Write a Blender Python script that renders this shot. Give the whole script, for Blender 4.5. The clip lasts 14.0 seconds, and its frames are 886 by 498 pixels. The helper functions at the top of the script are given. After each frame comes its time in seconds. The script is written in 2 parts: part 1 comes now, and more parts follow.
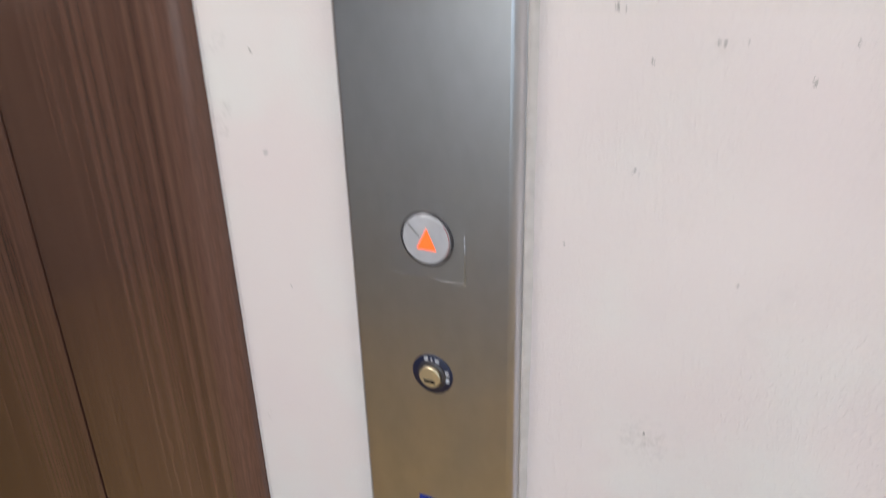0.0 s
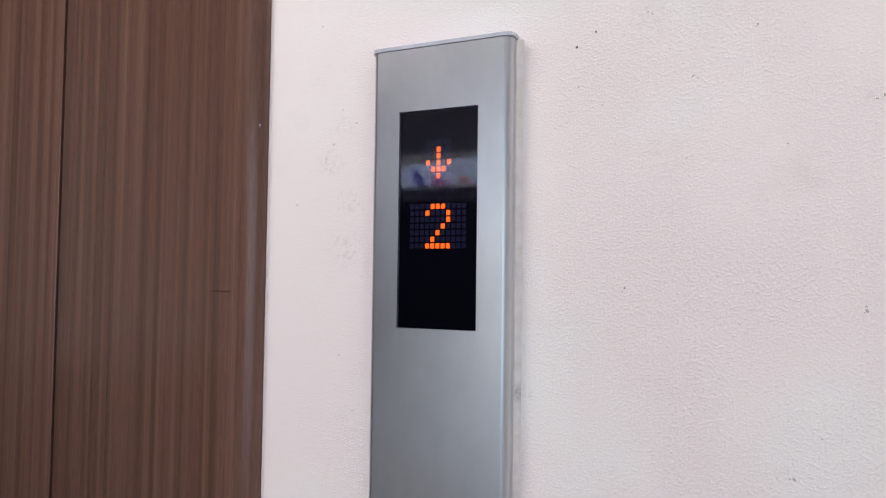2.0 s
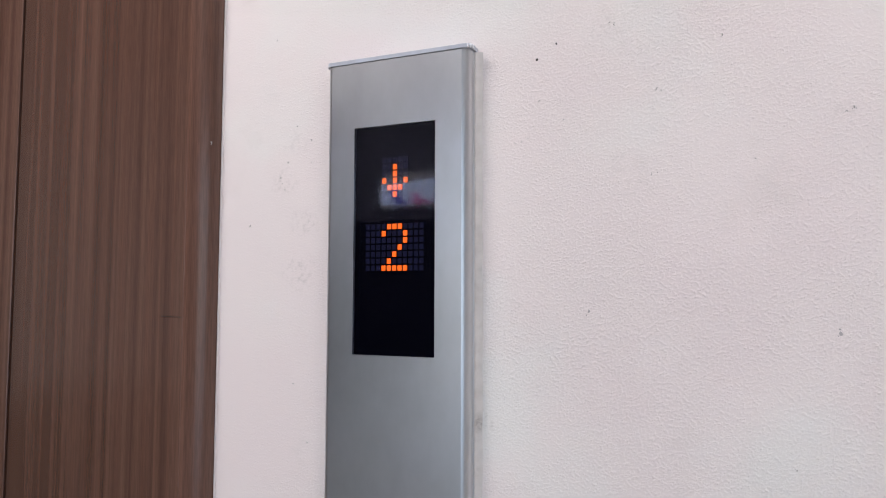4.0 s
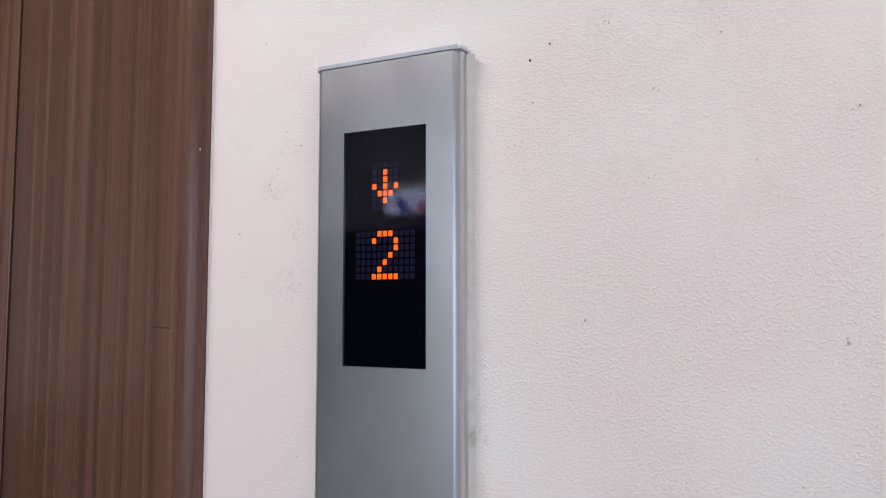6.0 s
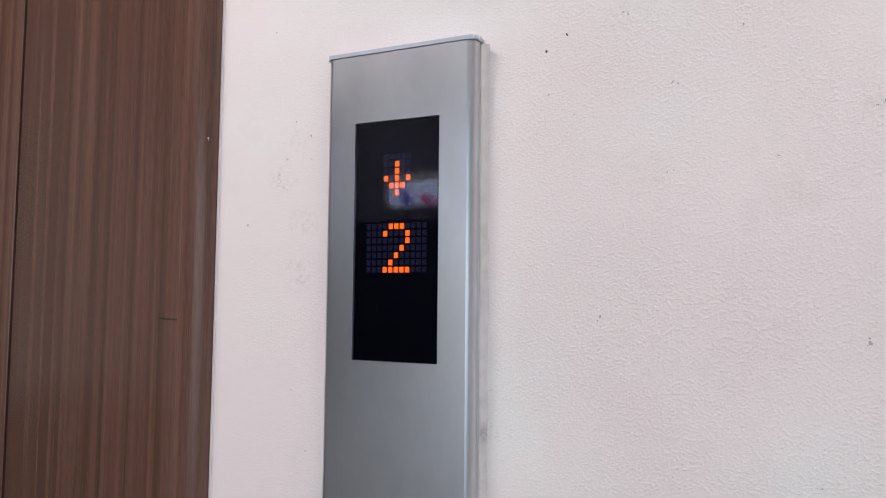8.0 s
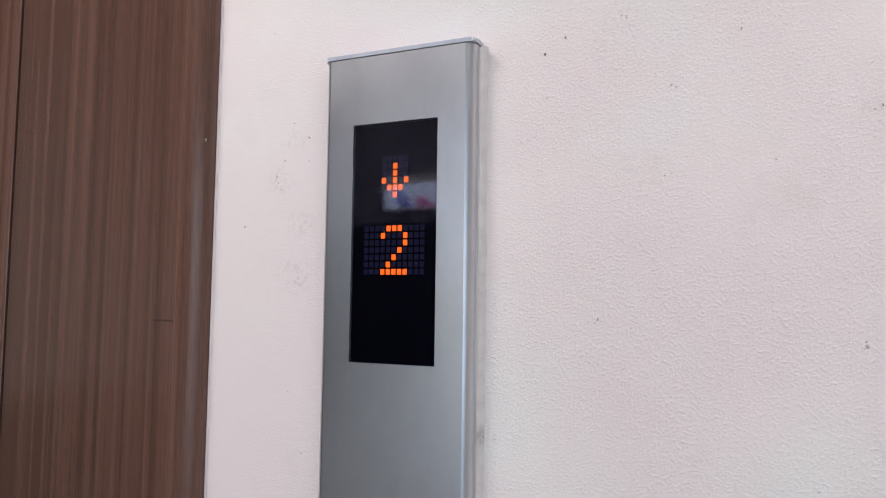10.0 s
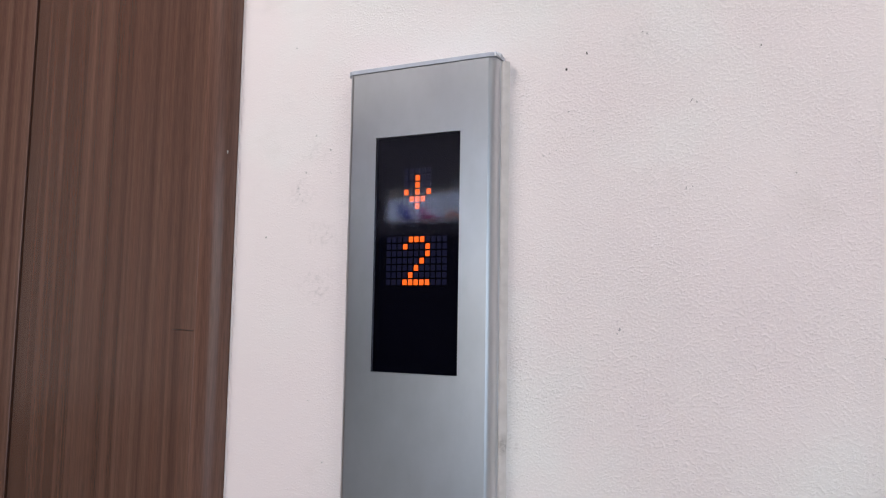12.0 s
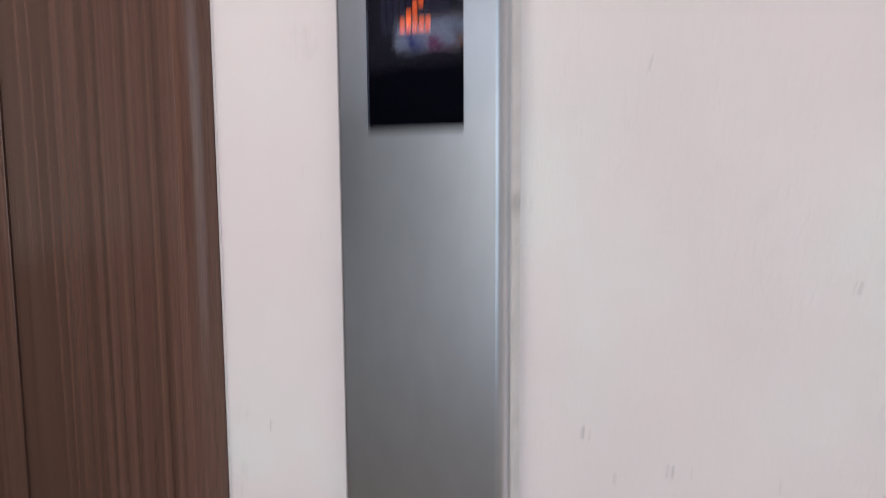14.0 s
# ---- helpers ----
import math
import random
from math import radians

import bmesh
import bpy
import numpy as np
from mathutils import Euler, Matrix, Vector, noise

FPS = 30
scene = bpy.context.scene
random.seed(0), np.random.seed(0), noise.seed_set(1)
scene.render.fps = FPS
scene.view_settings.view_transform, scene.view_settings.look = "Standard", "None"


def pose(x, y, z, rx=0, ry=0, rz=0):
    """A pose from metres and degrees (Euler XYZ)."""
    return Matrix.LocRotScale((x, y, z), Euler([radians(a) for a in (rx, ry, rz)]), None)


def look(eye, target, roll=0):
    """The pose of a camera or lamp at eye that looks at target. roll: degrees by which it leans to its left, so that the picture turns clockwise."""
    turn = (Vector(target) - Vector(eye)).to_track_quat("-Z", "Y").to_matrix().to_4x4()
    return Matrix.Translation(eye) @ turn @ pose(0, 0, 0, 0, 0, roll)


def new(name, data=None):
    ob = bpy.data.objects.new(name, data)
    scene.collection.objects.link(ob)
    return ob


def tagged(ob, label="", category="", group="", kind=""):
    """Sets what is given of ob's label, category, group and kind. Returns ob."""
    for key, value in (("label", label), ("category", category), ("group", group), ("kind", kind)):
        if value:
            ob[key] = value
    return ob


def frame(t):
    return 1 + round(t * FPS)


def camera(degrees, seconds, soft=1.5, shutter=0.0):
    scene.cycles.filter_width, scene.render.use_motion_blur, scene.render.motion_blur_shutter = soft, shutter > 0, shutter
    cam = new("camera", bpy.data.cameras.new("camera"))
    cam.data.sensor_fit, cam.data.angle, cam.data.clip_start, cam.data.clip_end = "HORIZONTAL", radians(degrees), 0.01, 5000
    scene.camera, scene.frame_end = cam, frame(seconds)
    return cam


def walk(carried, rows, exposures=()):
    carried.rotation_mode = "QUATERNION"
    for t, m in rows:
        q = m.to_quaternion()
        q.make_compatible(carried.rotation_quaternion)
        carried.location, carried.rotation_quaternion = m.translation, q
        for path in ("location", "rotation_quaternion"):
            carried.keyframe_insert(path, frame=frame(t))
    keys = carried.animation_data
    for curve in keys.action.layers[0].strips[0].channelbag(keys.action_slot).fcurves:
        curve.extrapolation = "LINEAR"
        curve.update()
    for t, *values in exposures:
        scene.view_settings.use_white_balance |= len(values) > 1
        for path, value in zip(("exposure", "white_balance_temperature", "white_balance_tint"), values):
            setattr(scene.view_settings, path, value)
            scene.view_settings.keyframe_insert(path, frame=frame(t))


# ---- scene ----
cam = camera(62.68, 14.0, soft=1.05, shutter=0.6)
# seconds, eye, (yaw, pitch, roll)
PATH = [
    (0, (0.2061, -0.3914, 1.2171), (26.379, -24.023, -1.621)),
    (0.2, (0.2182, -0.4286, 1.2429), (26.375, -20.788, -1.067)),
    (0.5, (0.2617, -0.5009, 1.2986), (26.420, -13.952, -0.539)),
    (0.7, (0.2764, -0.5285, 1.3302), (26.626, -10.076, -0.092)),
    (1, (0.2788, -0.5581, 1.3757), (26.286, -5.006, 0.162)),
    (1.5, (0.2664, -0.5533, 1.4063), (26.010, 0.115, 0.577)),
    (2, (0.2601, -0.5361, 1.4122), (25.331, 2.266, 0.719)),
    (2.5, (0.2624, -0.5254, 1.4098), (24.915, 2.720, 0.732)),
    (3, (0.2648, -0.5180, 1.4089), (24.712, 3.013, 0.508)),
    (3.5, (0.2685, -0.5046, 1.4133), (24.659, 3.431, 0.316)),
    (3.7, (0.2682, -0.5029, 1.4158), (24.200, 3.608, 0.216)),
    (6, (0.2733, -0.4786, 1.4174), (25.021, 4.337, -0.074)),
    (6.5, (0.2763, -0.4768, 1.4195), (25.139, 3.923, 0.351)),
    (7, (0.2625, -0.4780, 1.4158), (25.178, 3.864, 0.552)),
    (7.5, (0.2603, -0.4767, 1.4145), (25.084, 3.864, 0.585)),
    (8, (0.2620, -0.4750, 1.4185), (25.056, 3.762, 0.553)),
    (10.5, (0.2592, -0.4755, 1.4175), (24.526, 4.251, 0.863)),
    (11, (0.2530, -0.4770, 1.4155), (24.368, 4.638, 0.950)),
    (11.5, (0.2496, -0.4843, 1.4204), (24.445, 4.697, 0.960)),
    (12, (0.2462, -0.4902, 1.4153), (24.448, 5.056, 0.957)),
    (12.5, (0.2453, -0.4936, 1.4161), (24.332, 5.023, 0.871)),
    (13, (0.2483, -0.4861, 1.4172), (24.432, 4.531, 0.660)),
    (13.5, (0.2477, -0.4725, 1.4140), (24.584, 3.342, 0.433)),
    (13.8, (0.2395, -0.4562, 1.3789), (24.930, -0.310, -0.070)),
    (14, (0.2275, -0.4328, 1.3456), (25.556, -6.439, -0.357)),
]


def aim(eye, yaw, pitch, roll):
    return Matrix.Translation(eye) @ pose(0, 0, 0, 90 + pitch, 0, yaw) @ pose(0, 0, 0, 0, 0, roll)


EXPOSURES = [(0, 0.28, 6900, 10), (0.5, 0.25, 6900, 11), (1, 0.18, 6800, 12), (1.5, 0.13, 6650, 12), (2, 0.08, 6600, 12), (5, 0.0, 6600, 12), (13.5, 0.0, 6600, 12), (14, 0.02, 6700, 12)]
walk(cam, [(t, aim(eye, *turn)) for t, eye, turn in PATH], EXPOSURES)

# ---- light ----
world = bpy.data.worlds.new("sky")
scene.world = world
world.use_nodes = True
wn = world.node_tree.nodes
sky = wn.new("ShaderNodeTexSky")
sky.sky_type, sky.sun_disc, sky.sun_elevation, sky.sun_rotation = "NISHITA", False, radians(40), radians(200)
world.node_tree.links.new(sky.outputs[0], wn["Background"].inputs[0])
wn["Background"].inputs[1].default_value = 0.12


def area_lamp(name, m, sx, sy, watts, color):
    data = bpy.data.lights.new(name, "AREA")
    data.shape, data.size, data.size_y, data.energy, data.color = "RECTANGLE", sx, sy, watts, color
    ob = new(name, data)
    ob.matrix_world = m
    return ob


LAMPS = [(-0.75, -0.80, 18.5), (0.85, -0.65, 8.0)]
for lx, ly, watts in LAMPS:
    area_lamp("ceiling_lamp", pose(lx, ly, 2.555), 0.56, 0.56, watts, (1.0, 0.945, 0.94))
# Added cool fill in an unseen opening, for bluish reflections in the metal.
area_lamp("cool_fill_light", look((0.59, -1.93, 1.35), (0.59, 0, 1.35)), 2.5, 1.15, 10.5, (0.53, 0.74, 1.0))


# ---- materials ----
def material(name, color=(0.8, 0.8, 0.8), rough=0.5, metal=0.0):
    m = bpy.data.materials.new(name)
    m.use_nodes = True
    b = m.node_tree.nodes["Principled BSDF"]
    b.inputs["Base Color"].default_value = (*color, 1)
    b.inputs["Roughness"].default_value = rough
    b.inputs["Metallic"].default_value = metal
    return m, m.node_tree, b


def add(tree, kind, **props):
    n = tree.nodes.new(kind)
    for key, value in props.items():
        if key in n.inputs:
            n.inputs[key].default_value = value
    return n


def coords(tree, scale=(1, 1, 1)):
    tc = tree.nodes.new("ShaderNodeTexCoord")
    mp = tree.nodes.new("ShaderNodeMapping")
    mp.inputs["Scale"].default_value = scale
    tree.links.new(tc.outputs["Object"], mp.inputs["Vector"])
    return mp.outputs["Vector"]


def noise_tex(tree, vector, scale, detail=3, rough=0.5):
    n = add(tree, "ShaderNodeTexNoise", Scale=scale, Detail=detail, Roughness=rough)
    tree.links.new(vector, n.inputs["Vector"])
    return n.outputs[0]


def ramp(tree, fac, stops):
    r = tree.nodes.new("ShaderNodeValToRGB")
    while len(r.color_ramp.elements) < len(stops):
        r.color_ramp.elements.new(0.5)
    for e, (p, c) in zip(r.color_ramp.elements, stops):
        e.position, e.color = p, (*c, 1) if len(c) == 3 else c
    tree.links.new(fac, r.inputs[0])
    return r.outputs[0]


def mix(tree, fac, a, b, blend="MIX"):
    n = tree.nodes.new("ShaderNodeMix")
    n.data_type, n.blend_type = "RGBA", blend
    for socket, v in ((n.inputs[0], fac), (n.inputs[6], a), (n.inputs[7], b)):
        if hasattr(v, "is_output"):
            tree.links.new(v, socket)
        else:
            socket.default_value = v if isinstance(v, float) else (*v, 1)
    return n.outputs[2]


def bump(tree, bsdf, height, strength, distance, before=None):
    n = add(tree, "ShaderNodeBump", Strength=strength, Distance=distance)
    tree.links.new(height, n.inputs["Height"])
    if before:
        tree.links.new(before, n.inputs["Normal"])
    tree.links.new(n.outputs[0], bsdf.inputs["Normal"])
    return n.outputs[0]


WALL_Y = 0.015
# stains on the paint: x, z, radius, depth
SMUDGES = [(-0.0936, 1.479, 0.016, 0.55), (-0.0985, 1.438, 0.022, 0.6), (0.0712, 1.3253, 0.009, 0.9), (0.151, 0.8975, 0.022, 0.75), (-0.1164, 1.514, 0.018, 0.6), (-0.1046, 1.549, 0.016, 0.4), (-0.1688, 1.1482, 0.008, 0.6),
           (-0.1717, 1.0943, 0.008, 0.7), (-0.1756, 1.0824, 0.008, 0.6), (-0.1705, 0.8228, 0.008, 0.5), (0.1766, 1.5006, 0.022, 0.25), (0.1679, 1.1581, 0.012, 0.5), (0.1668, 1.6075, 0.02, 0.5), (0.3129, 1.5348, 0.012, 0.5)]


def wall_paint():
    m, t, b = material("white_wall_paint", rough=0.62)
    v = coords(t)
    tone = ramp(t, noise_tex(t, v, 6.5, 3), [(0.36, (0.81, 0.728, 0.728)), (0.52, (0.81, 0.745, 0.738)), (0.66, (0.80, 0.785, 0.770))])
    stain = ramp(t, noise_tex(t, v, 17.0, 5, 0.6), [(0.62, (0, 0, 0)), (0.80, (0.28, 0.28, 0.28))])
    grime = ramp(t, noise_tex(t, v, 160.0, 4, 0.7), [(0.66, (0, 0, 0)), (0.78, (0.30, 0.30, 0.30))])
    dirt = mix(t, stain, tone, (0.62, 0.58, 0.55))
    worn = mix(t, stain, dirt, mix(t, grime, dirt, (0.42, 0.39, 0.36)))
    geo = t.nodes.new("ShaderNodeNewGeometry")
    cloud = ramp(t, noise_tex(t, v, 210.0, 4, 0.75), [(0.47, (0, 0, 0)), (0.70, (0.7, 0.7, 0.7))])
    wob = add(t, "ShaderNodeTexNoise", Scale=70.0, Detail=3.0)
    t.links.new(v, wob.inputs["Vector"])
    shift = t.nodes.new("ShaderNodeVectorMath")
    shift.operation = "MULTIPLY_ADD"
    t.links.new(wob.outputs["Color"], shift.inputs[0])
    shift.inputs[1].default_value, shift.inputs[2].default_value = (0.03, 0.0, 0.03), (-0.015, 0.0, -0.015)
    warp = t.nodes.new("ShaderNodeVectorMath")
    warp.operation = "ADD"
    t.links.new(geo.outputs["Position"], warp.inputs[0])
    t.links.new(shift.outputs[0], warp.inputs[1])
    for x, z, r, k in SMUDGES:
        d = t.nodes.new("ShaderNodeVectorMath")
        d.operation = "DISTANCE"
        d.inputs[1].default_value = (x, WALL_Y, z)
        t.links.new(warp.outputs[0], d.inputs[0])
        mask = add(t, "ShaderNodeMapRange", **{"From Min": r, "From Max": 0.0, "To Min": 0.0, "To Max": k})
        t.links.new(d.outputs["Value"], mask.inputs[0])
        soft = t.nodes.new("ShaderNodeMath")
        soft.operation = "MULTIPLY"
        t.links.new(mask.outputs[0], soft.inputs[0])
        t.links.new(cloud, soft.inputs[1])
        worn = mix(t, soft.outputs[0], worn, (0.33, 0.31, 0.29))
    t.links.new(worn, b.inputs["Base Color"])
    coarse = noise_tex(t, v, 42.0, 2)
    n1 = bump(t, b, coarse, 0.14, 0.0022)
    peel = ramp(t, noise_tex(t, v, 520.0, 4, 0.6), [(0.47, (0, 0, 0)), (0.72, (1, 1, 1))])
    patch = ramp(t, noise_tex(t, v, 9.0, 2), [(0.3, (0.25, 0.25, 0.25)), (0.7, (1, 1, 1))])
    sep = t.nodes.new("ShaderNodeSeparateXYZ")
    t.links.new(v, sep.inputs[0])
    rolled = add(t, "ShaderNodeMapRange", **{"From Min": -0.13, "From Max": 0.09, "To Min": 0.14, "To Max": 1.0})
    t.links.new(sep.outputs["X"], rolled.inputs[0])
    patch = mix(t, 1.0, patch, rolled.outputs[0], "MULTIPLY")
    mul = t.nodes.new("ShaderNodeMath")
    mul.operation = "MULTIPLY"
    t.links.new(peel, mul.inputs[0])
    t.links.new(patch, mul.inputs[1])
    bump(t, b, mul.outputs[0], 0.46, 0.0016, n1)
    return m


def wood_laminate():
    m, t, b = material("dark_wood_laminate", rough=0.36)
    b.inputs["Specular IOR Level"].default_value = 0.42
    info = t.nodes.new("ShaderNodeObjectInfo")
    tc = t.nodes.new("ShaderNodeTexCoord")
    off = t.nodes.new("ShaderNodeVectorMath")
    off.operation = "ADD"
    t.links.new(tc.outputs["Object"], off.inputs[0])
    t.links.new(info.outputs["Random"], off.inputs[1])
    vec = []
    for scale in ((1, 1, 0.018), (1, 1, 0.006), (1, 1, 0.05)):
        mp = t.nodes.new("ShaderNodeMapping")
        mp.inputs["Scale"].default_value = scale
        t.links.new(off.outputs[0], mp.inputs["Vector"])
        vec.append(mp.outputs["Vector"])
    broad = noise_tex(t, vec[0], 48.0, 3, 0.5)
    fine = noise_tex(t, vec[1], 125.0, 3, 0.5)
    pores = noise_tex(t, vec[2], 900.0, 2, 0.6)
    base = ramp(t, broad, [(0.30, (0.108, 0.055, 0.041)), (0.50, (0.140, 0.074, 0.056)), (0.72, (0.188, 0.105, 0.080))])
    lines = ramp(t, fine, [(0.32, (0.78, 0.76, 0.75)), (0.52, (0.99, 0.98, 0.97)), (0.72, (1.20, 1.15, 1.10))])
    col = mix(t, 0.72, base, lines, "MULTIPLY")
    dark = ramp(t, pores, [(0.40, (0.68, 0.68, 0.68)), (0.60, (1.08, 1.08, 1.08))])
    col = mix(t, 0.5, col, dark, "MULTIPLY")
    t.links.new(col, b.inputs["Base Color"])
    rough = ramp(t, fine, [(0.3, (0.27, 0.27, 0.27)), (0.7, (0.20, 0.20, 0.20))])
    t.links.new(rough, b.inputs["Roughness"])
    bump(t, b, fine, 0.12, 0.0006)
    return m


def brushed_metal():
    m, t, b = material("satin_aluminium", (0.60, 0.605, 0.61), 0.40, 1.0)
    v = coords(t, (1, 1, 0.01))
    streak = noise_tex(t, v, 1400.0, 3, 0.6)
    cloud = noise_tex(t, coords(t, (1, 1, 0.6)), 26.0, 4, 0.6)
    t.links.new(ramp(t, cloud, [(0.3, (0.545, 0.56, 0.58)), (0.7, (0.63, 0.635, 0.665))]), b.inputs["Base Color"])
    r = ramp(t, cloud, [(0.3, (0.35, 0.35, 0.35)), (0.7, (0.28, 0.28, 0.28))])
    smear = ramp(t, noise_tex(t, coords(t, (1, 1, 0.35)), 75.0, 5, 0.7), [(0.55, (0, 0, 0)), (0.75, (1, 1, 1))])
    t.links.new(mix(t, smear, r, (0.325, 0.325, 0.325)), b.inputs["Roughness"])
    bump(t, b, streak, 0.05, 0.0004)
    return m


def plain(name, color, rough=0.5, metal=0.0, spread=0.12, scale=60.0):
    m, t, b = material(name, color, rough, metal)
    lo, hi = [tuple(c * k for c in color) for k in (1 - spread, 1 + spread)]
    t.links.new(ramp(t, noise_tex(t, coords(t), scale, 4, 0.6), [(0.3, lo), (0.7, hi)]), b.inputs["Base Color"])
    return m


def bead_colour():
    """Cream bead, toned darker for shade beside the panel, with one grey grime mark."""
    m, t, b = material("cream_shaded_bead", rough=0.6)
    v = coords(t)
    tone = ramp(t, noise_tex(t, v, 120.0, 4, 0.6), [(0.3, (0.61, 0.57, 0.55)), (0.7, (0.71, 0.67, 0.65))])
    d = t.nodes.new("ShaderNodeVectorMath")
    d.operation = "DISTANCE"
    d.inputs[1].default_value = (0.068, WALL_Y, 1.3215)
    t.links.new(v, d.inputs[0])
    mask = add(t, "ShaderNodeMapRange", **{"From Min": 0.009, "From Max": 0.0, "To Min": 0.0, "To Max": 1.0})
    t.links.new(d.outputs["Value"], mask.inputs[0])
    spots = ramp(t, noise_tex(t, v, 420.0, 3, 0.6), [(0.35, (0.2, 0.2, 0.2)), (0.65, (1, 1, 1))])
    t.links.new(mix(t, mix(t, 1.0, mask.outputs[0], spots, "MULTIPLY"), tone, (0.27, 0.25, 0.24)), b.inputs["Base Color"])
    return m


def glowing(name, color, strength):
    m, t, b = material(name, (0.02, 0.01, 0.01), 0.4)
    b.inputs["Emission Color"].default_value = (*color, 1)
    b.inputs["Emission Strength"].default_value = strength
    return m


def clear_cover(name, tint, gloss, ior=1.48):
    m = bpy.data.materials.new(name)
    m.use_nodes = True
    t = m.node_tree
    t.nodes.remove(t.nodes["Principled BSDF"])
    clear = add(t, "ShaderNodeBsdfTransparent", Color=(*tint, 1))
    shine = add(t, "ShaderNodeBsdfGlossy", Color=(0.96, 0.96, 1.0, 1), Roughness=gloss)
    fres = add(t, "ShaderNodeFresnel", IOR=ior)
    mx = t.nodes.new("ShaderNodeMixShader")
    t.links.new(fres.outputs[0], mx.inputs[0])
    t.links.new(clear.outputs[0], mx.inputs[1])
    t.links.new(shine.outputs[0], mx.inputs[2])
    t.links.new(mx.outputs[0], t.nodes["Material Output"].inputs[0])
    return m


PAINT, WOOD, METAL = wall_paint(), wood_laminate(), brushed_metal()
CAP = plain("grey_end_cap_plastic", (0.46, 0.49, 0.56), 0.34)
PALE = plain("rib_highlight", (0.75, 0.77, 0.82), 0.3)
EDGE_BEAD = bead_colour()
BLACK = plain("black_backing", (0.0010, 0.0012, 0.0045), 0.9)
BLACK.node_tree.nodes["Principled BSDF"].inputs["Specular IOR Level"].default_value = 0.02
GLASS = clear_cover("smoked_screen_glass", (0.80, 0.80, 0.86), 0.05)
FILM = clear_cover("clear_film", (0.996, 0.996, 0.996), 0.2, 1.16)
UNLIT = plain("unlit_led_cell", (0.014, 0.016, 0.046), 0.7)
UNLIT.node_tree.nodes["Principled BSDF"].inputs["Specular IOR Level"].default_value = 0.1
LIT = glowing("lit_led_cell", (1.0, 0.128, 0.004), 2.2)
ARROW = glowing("lit_arrow_lens", (1.0, 0.12, 0.02), 1.5)
DARK = plain("dark_bezel", (0.05, 0.045, 0.05), 0.35)
BUTTON = plain("pale_button_plastic", (0.48, 0.49, 0.53), 0.35)
NAVY = plain("navy_key_plate", (0.012, 0.016, 0.045), 0.4)
BRASS = plain("worn_brass", (0.88, 0.78, 0.56), 0.45, 1.0)
CHIP_GREY = plain("grey_scratch", (0.26, 0.26, 0.27), 0.5)
# Plain red colour that stands in for the glow inside the button's rim.
RIM = plain("painted_rim_glow", (0.34, 0.07, 0.08), 0.4)
GREYEDGE = plain("grey_film_edge", (0.20, 0.18, 0.14), 0.6)
MARK = plain("pale_print", (0.55, 0.57, 0.62), 0.5)
BLUE = plain("blue_sticker", (0.008, 0.035, 0.30), 0.4)
SPECK = plain("chipped_paint_speck", (0.36, 0.34, 0.33), 0.8, spread=0.4, scale=400)
HOLE = plain("dark_pinhole", (0.05, 0.045, 0.04), 0.8)
SCUFF = plain("scratch_in_wood", (0.040, 0.020, 0.015), 0.6)
CHIP = plain("pale_chip", (0.42, 0.40, 0.40), 0.6)
FLOOR = plain("tan_floor_tile", (0.50, 0.33, 0.13), 0.5, spread=0.2, scale=14)
CEIL = plain("ceiling_paint", (0.72, 0.72, 0.72), 0.8, scale=4)
OVERHEAD = plain("dull_ceiling_paint", (0.38, 0.38, 0.38), 0.8, scale=4)
FARWALL = plain("pale_grey_wall_paint", (0.47, 0.465, 0.46), 0.8, spread=0.06, scale=3)
RECESS = plain("dull_brown_wall", (0.17, 0.135, 0.11), 0.7, spread=0.1, scale=5)
GREYWALL = plain("blue_grey_wall", (0.20, 0.205, 0.235), 0.7, spread=0.05, scale=4)
LOWWALL = plain("pale_blue_grey_wall", (0.38, 0.44, 0.51), 0.7, spread=0.05, scale=4)
DARKWALL = plain("dark_unseen_wall", (0.007, 0.007, 0.010), 0.6, spread=0.3, scale=6)
LAMPWHITE = glowing("lamp_diffuser", (1.0, 0.96, 0.93), 4.0)
SIGN = glowing("lit_sign_face", (0.64, 0.76, 1.0), 3.0)
SIGN_BLUE = glowing("sign_blue", (0.10, 0.12, 0.75), 1.3)
SIGN_PINK = glowing("sign_pink", (0.9, 0.12, 0.5), 1.4)
SIGN_GREY = glowing("sign_grey", (0.45, 0.48, 0.62), 1.5)
SIGN_ORANGE = glowing("sign_orange", (0.95, 0.36, 0.16), 1.4)


# ---- mesh helpers ----
def part(name, bm, mat, parent=None, label="", smooth=False, crease=34):
    me = bpy.data.meshes.new(name)
    bmesh.ops.recalc_face_normals(bm, faces=bm.faces[:])
    if smooth:
        for f in bm.faces:
            f.smooth = True
        me_edges = [e for e in bm.edges if len(e.link_faces) == 2 and e.calc_face_angle(0) > radians(crease)]
        for e in me_edges:
            e.smooth = False
    bm.to_mesh(me)
    bm.free()
    me.materials.append(mat)
    ob = new(name, me)
    if parent:
        ob.parent = parent
    if label:
        tagged(ob, label)
    return ob


def box(x0, x1, y0, y1, z0, z1, bevel=0.0, seg=2):
    bm = bmesh.new()
    bmesh.ops.create_cube(bm, size=1)
    for v in bm.verts:
        v.co = Vector((x0 + (v.co.x + 0.5) * (x1 - x0), y0 + (v.co.y + 0.5) * (y1 - y0), z0 + (v.co.z + 0.5) * (z1 - z0)))
    if bevel:
        bmesh.ops.bevel(bm, geom=bm.edges[:], offset=bevel, segments=seg, profile=0.5, affect="EDGES")
    return bm


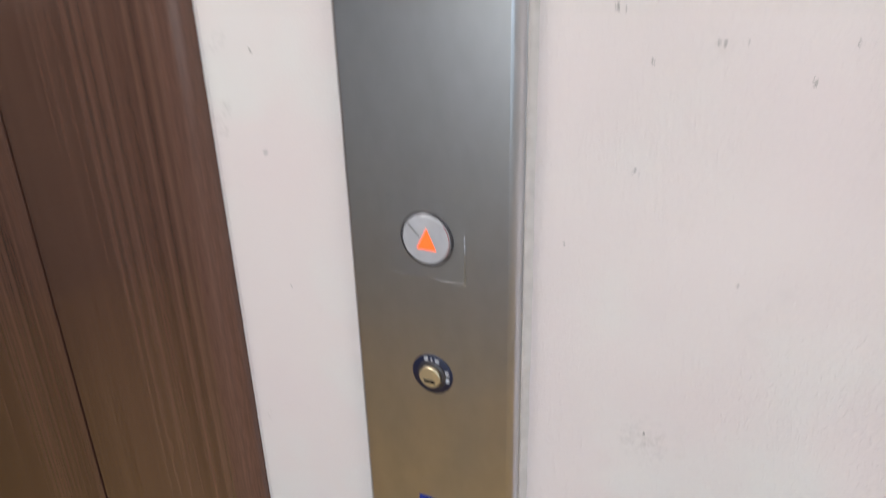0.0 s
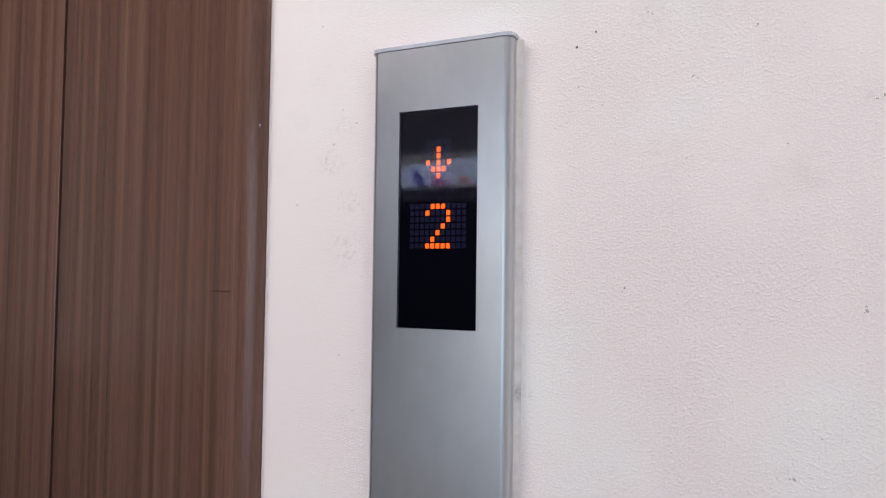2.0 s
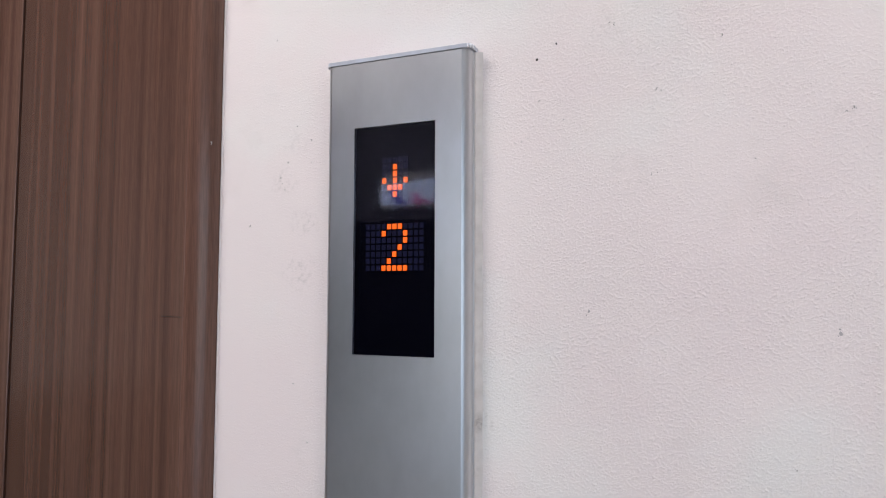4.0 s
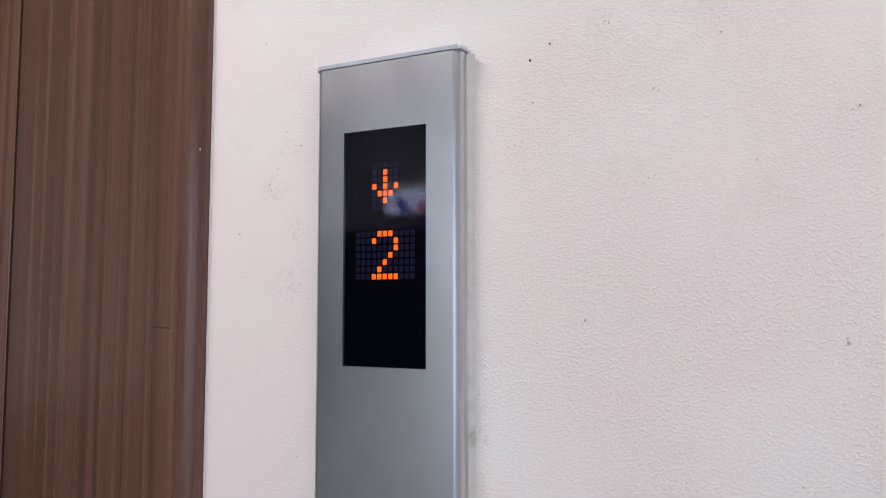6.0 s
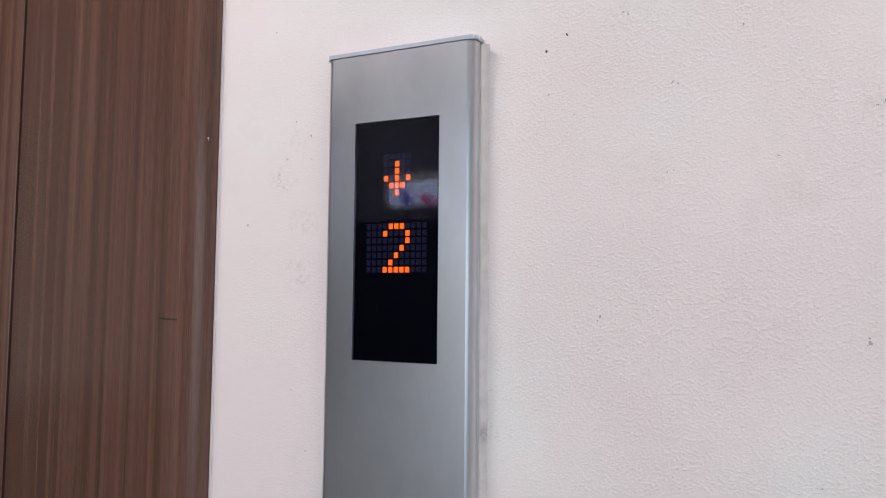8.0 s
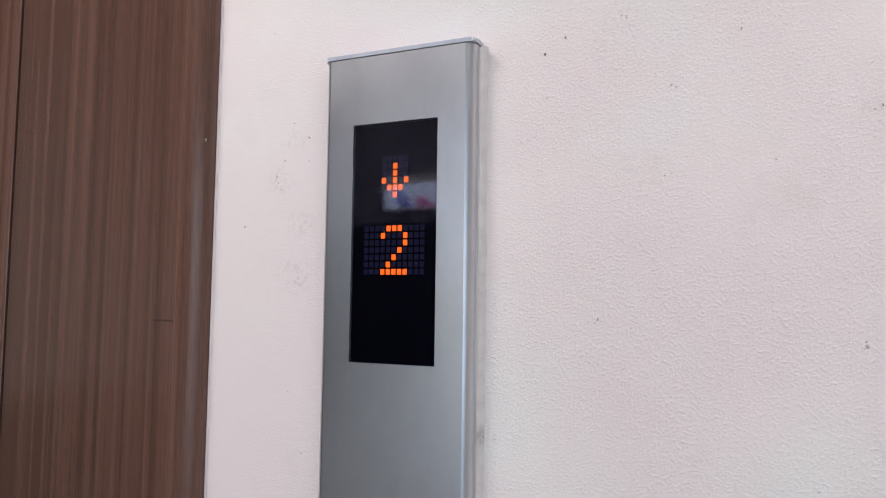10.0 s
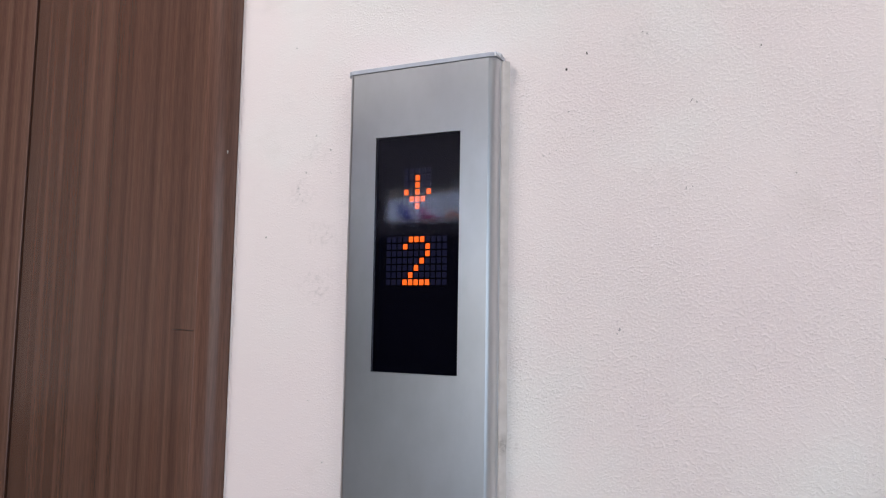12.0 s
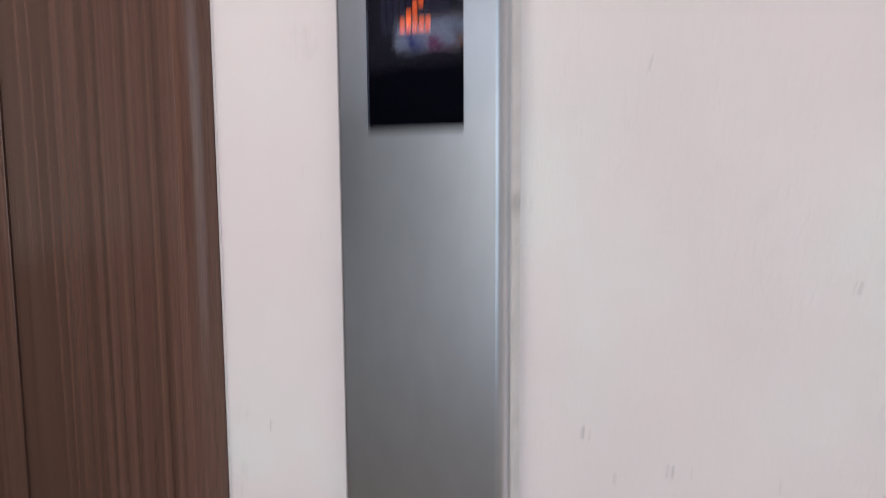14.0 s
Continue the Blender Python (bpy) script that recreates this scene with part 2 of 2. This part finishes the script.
def prism(outline, z0, z1, cap_top=True, cap_bottom=True):
    """An outline of (x, y) corners drawn up from z0 to z1."""
    bm = bmesh.new()
    low = [bm.verts.new((x, y, z0)) for x, y in outline]
    top = [bm.verts.new((x, y, z1)) for x, y in outline]
    n = len(outline)
    for i in range(n):
        j = (i + 1) % n
        bm.faces.new((low[i], low[j], top[j], top[i]))
    if cap_bottom:
        bm.faces.new(low[::-1])
    if cap_top:
        bm.faces.new(top)
    return bm


def lathe(profile, cx, cz, seg=48):
    """A ring-by-ring turned body about the axis along y through (cx, cz); profile of (radius, y)."""
    bm = bmesh.new()
    rings = []
    for r, y in profile:
        if r < 1e-6:
            rings.append([bm.verts.new((cx, y, cz))])
        else:
            rings.append([bm.verts.new((cx + r * math.cos(2 * math.pi * i / seg), y, cz + r * math.sin(2 * math.pi * i / seg))) for i in range(seg)])
    for a, b in zip(rings, rings[1:]):
        for i in range(seg):
            j = (i + 1) % seg
            if len(a) == 1:
                bm.faces.new((a[0], b[i], b[j]))
            elif len(b) == 1:
                bm.faces.new((a[i], a[j], b[0]))
            else:
                bm.faces.new((a[i], a[j], b[j], b[i]))
    return bm


def slab(points, y0, y1, bevel=0.0):
    """A plate with corners (x, z) in the wall's plane, between depths y0 and y1."""
    bm = bmesh.new()
    a = [bm.verts.new((x, y0, z)) for x, z in points]
    b = [bm.verts.new((x, y1, z)) for x, z in points]
    n = len(points)
    for i in range(n):
        j = (i + 1) % n
        bm.faces.new((a[i], a[j], b[j], b[i]))
    bm.faces.new(a)
    bm.faces.new(b[::-1])
    if bevel:
        bmesh.ops.bevel(bm, geom=[e for e in bm.edges if all(abs(v.co.y - y0) < 1e-6 for v in e.verts)], offset=bevel, segments=2, affect="EDGES")
    return bm


def empty(name, label, category, group="", at=(0, 0, 0)):
    ob = new(name)
    ob.location = at
    return tagged(ob, label, category, group)


# ---- the setting ----
EDGE_X = -0.1856
FLOOR_Z, DEEP_Y = -0.36, 1.2
CEIL_Z, BACK_Y, RIGHT_X, LEFT_X, CLAD_X = 2.6, -1.9, 2.2, -3.3, -2.30
wall = tagged(part("wall_north", box(EDGE_X, RIGHT_X, WALL_Y, 0.25, FLOOR_Z, CEIL_Z), PAINT), "off-white painted plaster wall with orange-peel texture and small scuffs", "wall", kind="structure")


JOINT, GAP = -0.7237, 0.0058


def splay_y(x):
    near = max(x, JOINT)
    return 0.0006 + (-0.212 - near) * 0.3893 + (near - x) * 0.20


def wood_panel(x0, x1, z0, z1):
    """A laminate board with eased edges, set at the slant of the recess."""
    th, e = 0.018, 0.0012
    out = []
    for x, d in ((x0, e), (x0 + e, 0), (x1 - e, 0), (x1, e)):
        out.append((x, splay_y(x) + d))
    out += [(x1, splay_y(x1) + th), (x0, splay_y(x0) + th)]
    return prism(out, z0, z1)


cladding = tagged(part("wall_recess", prism([(CLAD_X, splay_y(CLAD_X) + 0.03), (JOINT, splay_y(JOINT) + 0.03), (-0.20, splay_y(-0.20) + 0.03), (-0.20, DEEP_Y), (CLAD_X, DEEP_Y)], FLOOR_Z, CEIL_Z), DARKWALL), "dark backing wall behind wood laminate boards", "wall", kind="structure")
panel_a = part("wood_board", wood_panel(JOINT + GAP, -0.2123, FLOOR_Z, CEIL_Z), WOOD, cladding, "dark brown striped wood laminate board")
panel_b = part("wood_board", wood_panel(CLAD_X, JOINT - GAP, FLOOR_Z, CEIL_Z), WOOD, cladding, "dark brown striped wood laminate board")


# Added black strip stands in for the shade deep in the joint.
part("joint_shade_strip", prism([(x, splay_y(x) + d) for x, d in ((JOINT - GAP - 0.003, 0.0205), (JOINT - GAP, 0.0205), (JOINT - GAP + 0.0001, 0.0130), (JOINT + GAP - 0.0001, 0.0130), (JOINT + GAP, 0.0205), (JOINT + GAP + 0.003, 0.0205), (JOINT + GAP + 0.003, 0.0260), (JOINT - GAP - 0.003, 0.0260))], FLOOR_Z, CEIL_Z), BLACK, cladding, "black strip added to keep the joint between boards dark")


def casing_outline():
    """The rounded nose that turns the boards round to the white wall."""
    front = [(-0.2120, 0.0003), (-0.2075, 0.0001), (-0.2030, 0.0003), (-0.1985, 0.0009), (-0.1945, 0.0020), (-0.1912, 0.0036), (-0.1888, 0.0060), (-0.1870, 0.0090), (-0.1861, 0.0120), (-0.1858, 0.0150)]
    return [(-0.2120, 0.040)] + front + [(-0.1858, 0.040)]


trim = tagged(part("trim_casing", prism(casing_outline(), FLOOR_Z, CEIL_Z), WOOD, smooth=True), "dark wood laminate edge strip beside the white wall", "trim", kind="structure")
tagged(part("floor", box(LEFT_X, RIGHT_X, BACK_Y, DEEP_Y, FLOOR_Z - 0.1, FLOOR_Z), FLOOR), "tan stone floor of a lift lobby", "floor", kind="structure")
# Ceiling and walls from here on are unseen; their tones shape the reflections.
tagged(part("ceiling", box(LEFT_X - 0.15, RIGHT_X + 0.15, BACK_Y - 0.15, DEEP_Y, CEIL_Z, CEIL_Z + 0.1), OVERHEAD), "dull pale grey painted ceiling of a lift lobby", "ceiling", kind="structure")
end = tagged(part("wall_end", box(LEFT_X, CLAD_X, splay_y(CLAD_X) - 0.02, DEEP_Y, 1.0, CEIL_Z), FARWALL), "unseen pale grey wall above an added brown dado beyond the wood boards", "wall", kind="structure")
# Unseen wall: its colour bands and opening are added to shape the reflections.
WX0, WX1, WZ0, WZ1 = -0.72, 1.90, 0.75, 1.95
south = tagged(part("wall_south", box(LEFT_X, RIGHT_X, BACK_Y - 0.15, BACK_Y, WZ1, CEIL_Z), GREYWALL), "unseen grey wall with an added opening and dark band", "wall", kind="structure")
part("wall_part", box(LEFT_X, WX0, BACK_Y - 0.15, BACK_Y, 1.70, WZ1), GREYWALL, south)
part("wall_part", box(WX1, RIGHT_X, BACK_Y - 0.15, BACK_Y, FLOOR_Z, WZ1), CEIL, south)
part("wall_part", box(WX0, WX1, BACK_Y - 0.15, BACK_Y, FLOOR_Z, WZ0), LOWWALL, south)
part("dark_band", box(LEFT_X, WX0, BACK_Y - 0.15, BACK_Y, 1.08, 1.70), DARKWALL, south, "dark band of the unseen wall, added for reflections")
part("wall_part", box(LEFT_X, WX0, BACK_Y - 0.15, BACK_Y, FLOOR_Z, 1.08), LOWWALL, south)
# Brown dado is added, out of view, to darken what the boards reflect.
part("dado", box(LEFT_X, CLAD_X, splay_y(CLAD_X) - 0.02, DEEP_Y, FLOOR_Z, 1.0), RECESS, end, "unseen brown dado added to darken reflections")
west = tagged(part("wall_west", box(LEFT_X - 0.15, LEFT_X, BACK_Y - 0.15, DEEP_Y, 1.0, CEIL_Z), FARWALL), "unseen end wall of the lobby, pale grey above an added brown dado", "wall", kind="structure")
part("dado", box(LEFT_X - 0.15, LEFT_X, BACK_Y - 0.15, DEEP_Y, FLOOR_Z, 1.0), RECESS, west, "unseen brown dado added to darken reflections")
tagged(part("wall_east", box(RIGHT_X, RIGHT_X + 0.15, BACK_Y - 0.15, 0.25, FLOOR_Z, CEIL_Z), CEIL), "plain white end wall of the lobby", "wall", kind="structure")

for lx, ly, watts in LAMPS:
    lamp = empty("ceiling_light", "square white ceiling light panel with a bright diffuser", "ceiling light", "ceiling lights", (lx, ly, CEIL_Z))
    part("frame", box(-0.31, 0.31, -0.31, 0.31, -0.030, 0, 0.003), CEIL, lamp)
    part("diffuser", box(-0.285, 0.285, -0.285, 0.285, -0.034, -0.0305), LAMPWHITE, lamp, "glowing white diffuser")

# lit sign on the far wall, seen mirrored in the screen
sign = empty("lit_sign", "long lit white sign with blue, pink and orange slanted shapes", "sign")
SX0, SX1, SZ0, SZ1 = -1.053, -0.55, 1.752, 1.842
sy = BACK_Y + 0.03
part("housing", box(SX0 - 0.006, SX1 + 0.006, BACK_Y + 0.001, sy, SZ0 - 0.006, SZ1 + 0.030, 0.002), CEIL, sign)
part("face", slab([(SX0, SZ0), (SX1, SZ0), (SX1, SZ1 + 0.022), (SX0 + 0.05, SZ1 - 0.009), (SX0, SZ1 - 0.012)], sy + 0.002, sy + 0.0002), SIGN, sign, "glowing white sign face")
for corners, mat in (
    ([(-0.993, 1.754), (-0.946, 1.754), (-0.984, 1.812), (-1.022, 1.812)], SIGN_BLUE),
    ([(-0.925, 1.754), (-0.846, 1.754), (-0.905, 1.797), (-0.925, 1.795)], SIGN_PINK),
    ([(-0.822, 1.756), (-0.760, 1.756), (-0.790, 1.785), (-0.812, 1.785)], SIGN_ORANGE),
    ([(-0.842, 1.792), (-0.800, 1.792), (-0.802, 1.822), (-0.838, 1.820)], SIGN_GREY),
):
    part("slanted_shape", slab(corners, sy + 0.0035, sy + 0.0025), mat, sign)

# ---- lift call panel ----
call = empty("lift_call_panel", "tall satin aluminium lift call panel with a black screen", "call panel", at=(0, 0, 0))
Z0, Z1, HALF, FLAT = 0.70, 1.6050, 0.0638, 0.0578


def bullnose(half, flat, y0, y1, grow=0.0):
    """The section of the extrusion: flat front, crease, rounded flanks with a fine groove, straight back."""
    lean, deep = math.sin(radians(20)), math.cos(radians(20))
    arc = [radians(20 + 7 * i) for i in range(11)]
    side = [(flat + (half - flat) * (math.sin(a) - lean) / (1 - lean), y0 + 0.0085 * (deep - math.cos(a)) / deep) for a in arc]
    side += [(half, y0 + 0.0094), (half - 0.0005, y0 + 0.0097), (half - 0.0005, y0 + 0.0102), (half, y0 + 0.0105), (half, y1)]
    right = [(x + grow, y - (grow if i < 8 else 0)) for i, (x, y) in enumerate(side)]
    left = [(-x, y) for x, y in reversed(right)]
    return right + left


SW, SZB, SZT = 0.036, 1.370, 1.5517
# extrusion with an opening for the screen: side rails over the whole height, plates above and below
prof = bullnose(HALF, FLAT, 0.0, WALL_Y - 0.0005)
bm = bmesh.new()
n = len(prof)
zs = [Z0, SZB, SZT, Z1]
rows = [[bm.verts.new((x, y, z)) for x, y in prof] for z in zs]
inner = [[bm.verts.new((s * SW, 0.0, z)) for s in (1, -1)] for z in zs]
for k in range(3):
    for i in range(n - 1):
        if prof[i][0] > 0 > prof[i + 1][0]:
            continue
        bm.faces.new((rows[k][i], rows[k][i + 1], rows[k + 1][i + 1], rows[k + 1][i]))
last = n - 1
for k in range(3):
    r0, r1 = rows[k][0], rows[k + 1][0]
    l0, l1 = rows[k][last], rows[k + 1][last]
    bm.faces.new((r0, r1, inner[k + 1][0], inner[k][0]))
    bm.faces.new((inner[k][1], inner[k + 1][1], l1, l0))
    if k != 1:
        bm.faces.new((inner[k][0], inner[k + 1][0], inner[k + 1][1], inner[k][1]))
deep = [[bm.verts.new((s * SW, 0.004, z)) for s in (1, -1)] for z in (SZB, SZT)]
bm.faces.new((inner[1][0], inner[2][0], deep[1][0], deep[0][0]))
bm.faces.new((inner[2][1], inner[1][1], deep[0][1], deep[1][1]))
bm.faces.new((inner[2][0], inner[2][1], deep[1][1], deep[1][0]))
bm.faces.new((inner[1][1], inner[1][0], deep[0][0], deep[0][1]))
body = part("body", bm, METAL, call, smooth=True, crease=14)

cap_outline = bullnose(HALF + 0.0008, FLAT + 0.0004, 0.0, WALL_Y - 0.0005, 0.0007)
bm = prism(cap_outline, Z1 + 0.0003, Z1 + 0.0036)
bmesh.ops.bevel(bm, geom=[e for e in bm.edges if all(v.co.z > Z1 + 0.0034 for v in e.verts)], offset=0.0006, segments=2, affect="EDGES")
cap = part("end_cap", bm, CAP, call, "grey plastic end cap", smooth=True)
# Ribs are paler than the cap: their highlights are put into the colour.
for i, a in enumerate((0.55, 0.85, 1.15)):
    x, y = FLAT + (HALF - FLAT) * math.sin(a) + 0.0018, 0.0085 * (1 - math.cos(a)) - 0.0008
    part("rib", box(x - 0.0006, x + 0.0006, y - 0.0007, y + 0.0012, Z1 + 0.0004, Z1 + 0.0037, 0.0003, 2), PALE, cap)
part("end_cap", prism(cap_outline, Z0 - 0.0034, Z0 - 0.0002), CAP, call, "grey plastic end cap", smooth=True)

# screen: backing, cells, smoked cover
screen = part("screen", box(-SW + 0.0001, SW - 0.0001, 0.0032, 0.0045, SZB + 0.0001, SZT - 0.0001), BLACK, call, "black display with orange dots")
CW, CH, PX, PZ = 0.00178, 0.00212, 0.00475, 0.00545
cell_mesh = {}


def cell(col, row, cx, top, lit):
    key = "lit" if lit else "unlit"
    x, z = cx + col * PX, top - row * PZ
    if key not in cell_mesh:
        ob = part("cell", box(-CW, CW, 0.0022, 0.0030, -CH, CH, 0.0003, 1), LIT if lit else UNLIT, screen)
        cell_mesh[key] = ob.data
    else:
        ob = new("cell", cell_mesh[key])
        ob.parent = screen
    ob.location = (x, 0, z)
    ob.name = "lit_cell" if lit else "cell"


TWO = ["01110", "10001", "00001", "00010", "00100", "01000", "11111"]
DOWN = ["00000", "00100", "00100", "10101", "01110", "00100", "00000"]
for r in range(7):
    for c in range(11):
        cell(c - 5, r, -0.0001, 1.4711, 3 <= c < 8 and TWO[r][c - 3] == "1")
    for c in range(5):
        cell(c - 2, r, -0.0001, 1.5239, DOWN[r][c] == "1")
pane = part("cover", box(-SW + 0.0002, SW - 0.0002, 0.0002, 0.0010, SZB + 0.0002, SZT - 0.0002), GLASS, call, "glossy smoked cover")
pane.visible_shadow = False

# call button
BX, BZ = 0.0004, 1.0277
button = part("call_button", lathe([(0.0195, 0.0006), (0.0195, -0.0008), (0.0188, -0.0013), (0.0181, -0.0012), (0.0178, 0.0002)], BX, BZ), DARK, call, "round call button with an orange up arrow", smooth=True)
part("disc", lathe([(0.0176, 0.0004), (0.0176, -0.0012), (0.0168, -0.0019), (0.010, -0.0022), (0.0, -0.0022)], BX, BZ), BUTTON, button, "pale grey button disc", smooth=True)
part("arrow", slab([(BX + 0.0008, BZ + 0.0082), (BX - 0.0068, BZ - 0.0068), (BX + 0.0076, BZ - 0.0068)], -0.0026, -0.0019), ARROW, button, "glowing orange up arrow")
part("scratch", slab([(BX - 0.0135, BZ + 0.0098), (BX - 0.0122, BZ + 0.0106), (BX - 0.0042, BZ + 0.0022), (BX - 0.0050, BZ + 0.0014)], -0.0024, -0.0020), CHIP_GREY, button)
arc = [(0.0172 * math.cos(a), 0.0172 * math.sin(a)) for a in [radians(-40 + 10 * i) for i in range(9)]]
arc += [(x * 0.962, z * 0.962) for x, z in reversed(arc)]
part("red_rim", slab([(BX + x, BZ + z) for x, z in arc], -0.0019, -0.0008), RIM, button, "reddish glow painted at the rim")
part("film_edge", slab([(0.0276, 1.0222), (0.0281, 1.0222), (0.0279, 1.0352), (0.0274, 1.0352)], -0.0007, -0.0003), MARK, call)
part("film_edge", slab([(0.0276, 0.9995), (0.0280, 0.9995), (0.0280, 1.0210), (0.0276, 1.0210)], -0.0007, -0.0003), GREYEDGE, call)
film = part("film", slab([(-0.0282, 0.9984), (0.0278, 0.9992), (0.0275, 1.0562), (-0.0283, 1.0560)], -0.0004, -0.0002), FILM, call, "clear protective film")
film.visible_shadow = False

# key switch
KX, KZ = 0.0009, 0.9221
key = part("key_switch", lathe([(0.0160, 0.0004), (0.0160, -0.0006), (0.0154, -0.0010), (0.0, -0.0010)], KX, KZ), NAVY, call, "round key switch with a navy plate", smooth=True)
part("collar", lathe([(0.0112, -0.0008), (0.0110, -0.0022), (0.0098, -0.0030), (0.0090, -0.0032), (0.0090, -0.0010)], KX, KZ), DARK, key, smooth=True)
barrel = part("barrel", lathe([(0.0083, -0.0010), (0.0083, -0.0050), (0.0077, -0.0056), (0.0, -0.0056)], KX, KZ), BRASS, key, "brass lock barrel", smooth=True)
part("keyhole", box(KX - 0.0042, KX + 0.0042, -0.0059, -0.0057, KZ - 0.0042, KZ - 0.0020), BLACK, barrel)
part("tick", box(KX - 0.0004, KX + 0.0004, -0.0014, -0.0011, KZ + 0.0108, KZ + 0.0140), MARK, key)
for dx, dz, w, h in ((-0.0052, 0.0126, 0.0007, 0.0017), (-0.0036, 0.0130, 0.0007, 0.0017), (0.0036, 0.0122, 0.0007, 0.0015), (0.0052, 0.0118, 0.0007, 0.0015), (0.0118, 0.0046, 0.0014, 0.0007), (0.0124, 0.0026, 0.0015, 0.0006), (0.0124, -0.0014, 0.0014, 0.0007), (0.0122, -0.0034, 0.0014, 0.0007)):
    part("print_bar", box(KX + dx - w, KX + dx + w, -0.0013, -0.0011, KZ + dz - h, KZ + dz + h), MARK, key)
tagged(part("blue_sticker", slab([(-0.0150, 0.7742), (0.0140, 0.7740), (0.0143, 0.8053), (-0.0147, 0.8053)], -0.0005, -0.0001), BLUE), "square blue sticker on the aluminium call panel", "sticker")

# ---- shaded edge bead, scuffs and chips on the wall ----
bm = bmesh.new()
last_ring, rng = None, random.Random(7)
for k in range(61):
    z = Z0 + 0.001 + (Z1 - 0.001 - Z0) * k / 60
    w = 0.0060 + rng.uniform(-0.0004, 0.0006)
    ring = [bm.verts.new((HALF + dx, WALL_Y - h, z)) for dx, h in ((-0.001, -0.0005), (-0.001, 0.0034), (0.0008, 0.0030), (w * 0.3, 0.0018), (w * 0.6, 0.0008), (w, -0.0003))]
    if last_ring:
        for i in range(5):
            bm.faces.new((last_ring[i], last_ring[i + 1], ring[i + 1], ring[i]))
    last_ring = ring
bead = part("shaded_bead", bm, EDGE_BEAD, wall, "cream edge bead with shade in its colour", smooth=True)


def blob(x, z, r, seed, stretch=1.0, turn=0.0, n=7, y=WALL_Y, flakes=3):
    """A small cluster of uneven flakes lying on the wall, as one mesh."""
    rng = random.Random(seed)
    bm = bmesh.new()
    for k in range(flakes):
        size = r * (1.0 if k == 0 else rng.uniform(0.3, 0.6))
        ox, oz = (0, 0) if k == 0 else (rng.uniform(-2.2, 2.2) * r, rng.uniform(-2.2, 2.2) * r)
        low, top = [], []
        for i in range(n):
            a = 2 * math.pi * i / n
            q = size * rng.uniform(0.45, 1.15)
            u, w = q * math.cos(a), q * math.sin(a) * stretch
            px, pz = x + ox + u * math.cos(turn) - w * math.sin(turn), z + oz + u * math.sin(turn) + w * math.cos(turn)
            low.append(bm.verts.new((px, y + 0.0002, pz)))
            top.append(bm.verts.new((px, y - 0.0003, pz)))
        for i in range(n):
            j = (i + 1) % n
            bm.faces.new((low[i], low[j], top[j], top[i]))
        bm.faces.new(top)
        bm.faces.new(low[::-1])
    return bm


SPECKS = [
    (0.1126, 1.5933, 2.2), (0.1277, 1.6034, 2.0), (0.2424, 1.5935, 1.6), (0.1989, 1.5611, 1.5), (0.2019, 1.5601, 1.2), (0.1146, 1.5621, 1.2),
    (0.319, 1.5358, 1.8), (0.3149, 1.5338, 1.3), (0.2612, 1.5076, 1.4), (0.1947, 1.5016, 1.2), (0.1988, 1.5026, 1.0), (0.1005, 1.5319, 0.9),
    (0.1055, 1.5339, 1.0), (0.0955, 1.5309, 0.8), (0.1326, 1.546, 0.9), (0.1699, 1.6116, 1.4), (0.1669, 1.6136, 1.0), (0.2807, 1.3079, 1.0),
    (-0.1255, 1.6422, 1.2), (-0.1026, 1.563, 1.3), (-0.0878, 1.55, 1.6), (-0.1115, 1.532, 1.7), (-0.1194, 1.519, 1.8), (-0.1174, 1.514, 1.1),
    (-0.1144, 1.508, 1.0), (-0.151, 1.4781, 1.7), (-0.1024, 1.3423, 1.3), (-0.0875, 1.2944, 1.4), (-0.0867, 1.53, 1.2),
]
LOW = [
    (0.1132, 1.1748, 2.6), (0.1173, 1.1738, 1.3), (0.1689, 1.158, 2.4), (0.1658, 1.1581, 1.8), (0.1801, 1.159, 1.2), (0.1333, 1.1472, 1.6),
    (0.2136, 1.1403, 2.2), (0.229, 1.1605, 1.4), (0.0893, 1.0325, 1.4), (0.1924, 1.0238, 1.4), (0.1491, 0.9056, 2.0), (-0.1403, 1.1409, 2.2),
    (-0.1294, 0.9603, 1.3),
]
for i, (x, z, r) in enumerate(SPECKS):
    part("pinhole" if i < 2 else "speck", blob(x, z, r * (0.00046 if i < 2 else 0.00040), i, 1.25, 0.5 * i, flakes=1 if i < 2 else 4), HOLE if i < 2 else SPECK, wall)
for i, (x, z, r) in enumerate(LOW):
    part("speck", blob(x, z, r * 0.00040, 100 + i, 1.9, 0.15), SPECK, wall)
for i, (x, z, r) in enumerate(((0.1503, 1.4061, 1.3), (0.3073, 1.3944, 1.5), (0.2635, 1.2789, 1.2), (-0.1383, 1.0680, 1.6), (0.1289, 1.0854, 1.2))):
    part("paint_chip", blob(x, z, r * 0.001, 200 + i, 1.3, 0.6 * i), CHIP, wall)
part("paint_edge", box(EDGE_X, EDGE_X + 0.0024, WALL_Y - 0.0008, WALL_Y + 0.0002, FLOOR_Z, CEIL_Z, 0.0003, 1), PAINT, wall, "thick edge of paint")
bm = box(-0.2547, -0.2160, -0.0003, 0.0001, 1.3964, 1.3972)
for v in bm.verts:
    v.co.y += splay_y(v.co.x)
part("scratch", bm, SCUFF, panel_a)
part("spot", blob(-0.6601, 1.6569, 0.0016, 31, 1.5, 0.3, y=splay_y(-0.6601), flakes=2), SCUFF, panel_a)
part("chip", blob(-0.1870, 1.5535, 0.0009, 33, 1.3, 0.5, y=0.0030, flakes=3), SPECK, trim)
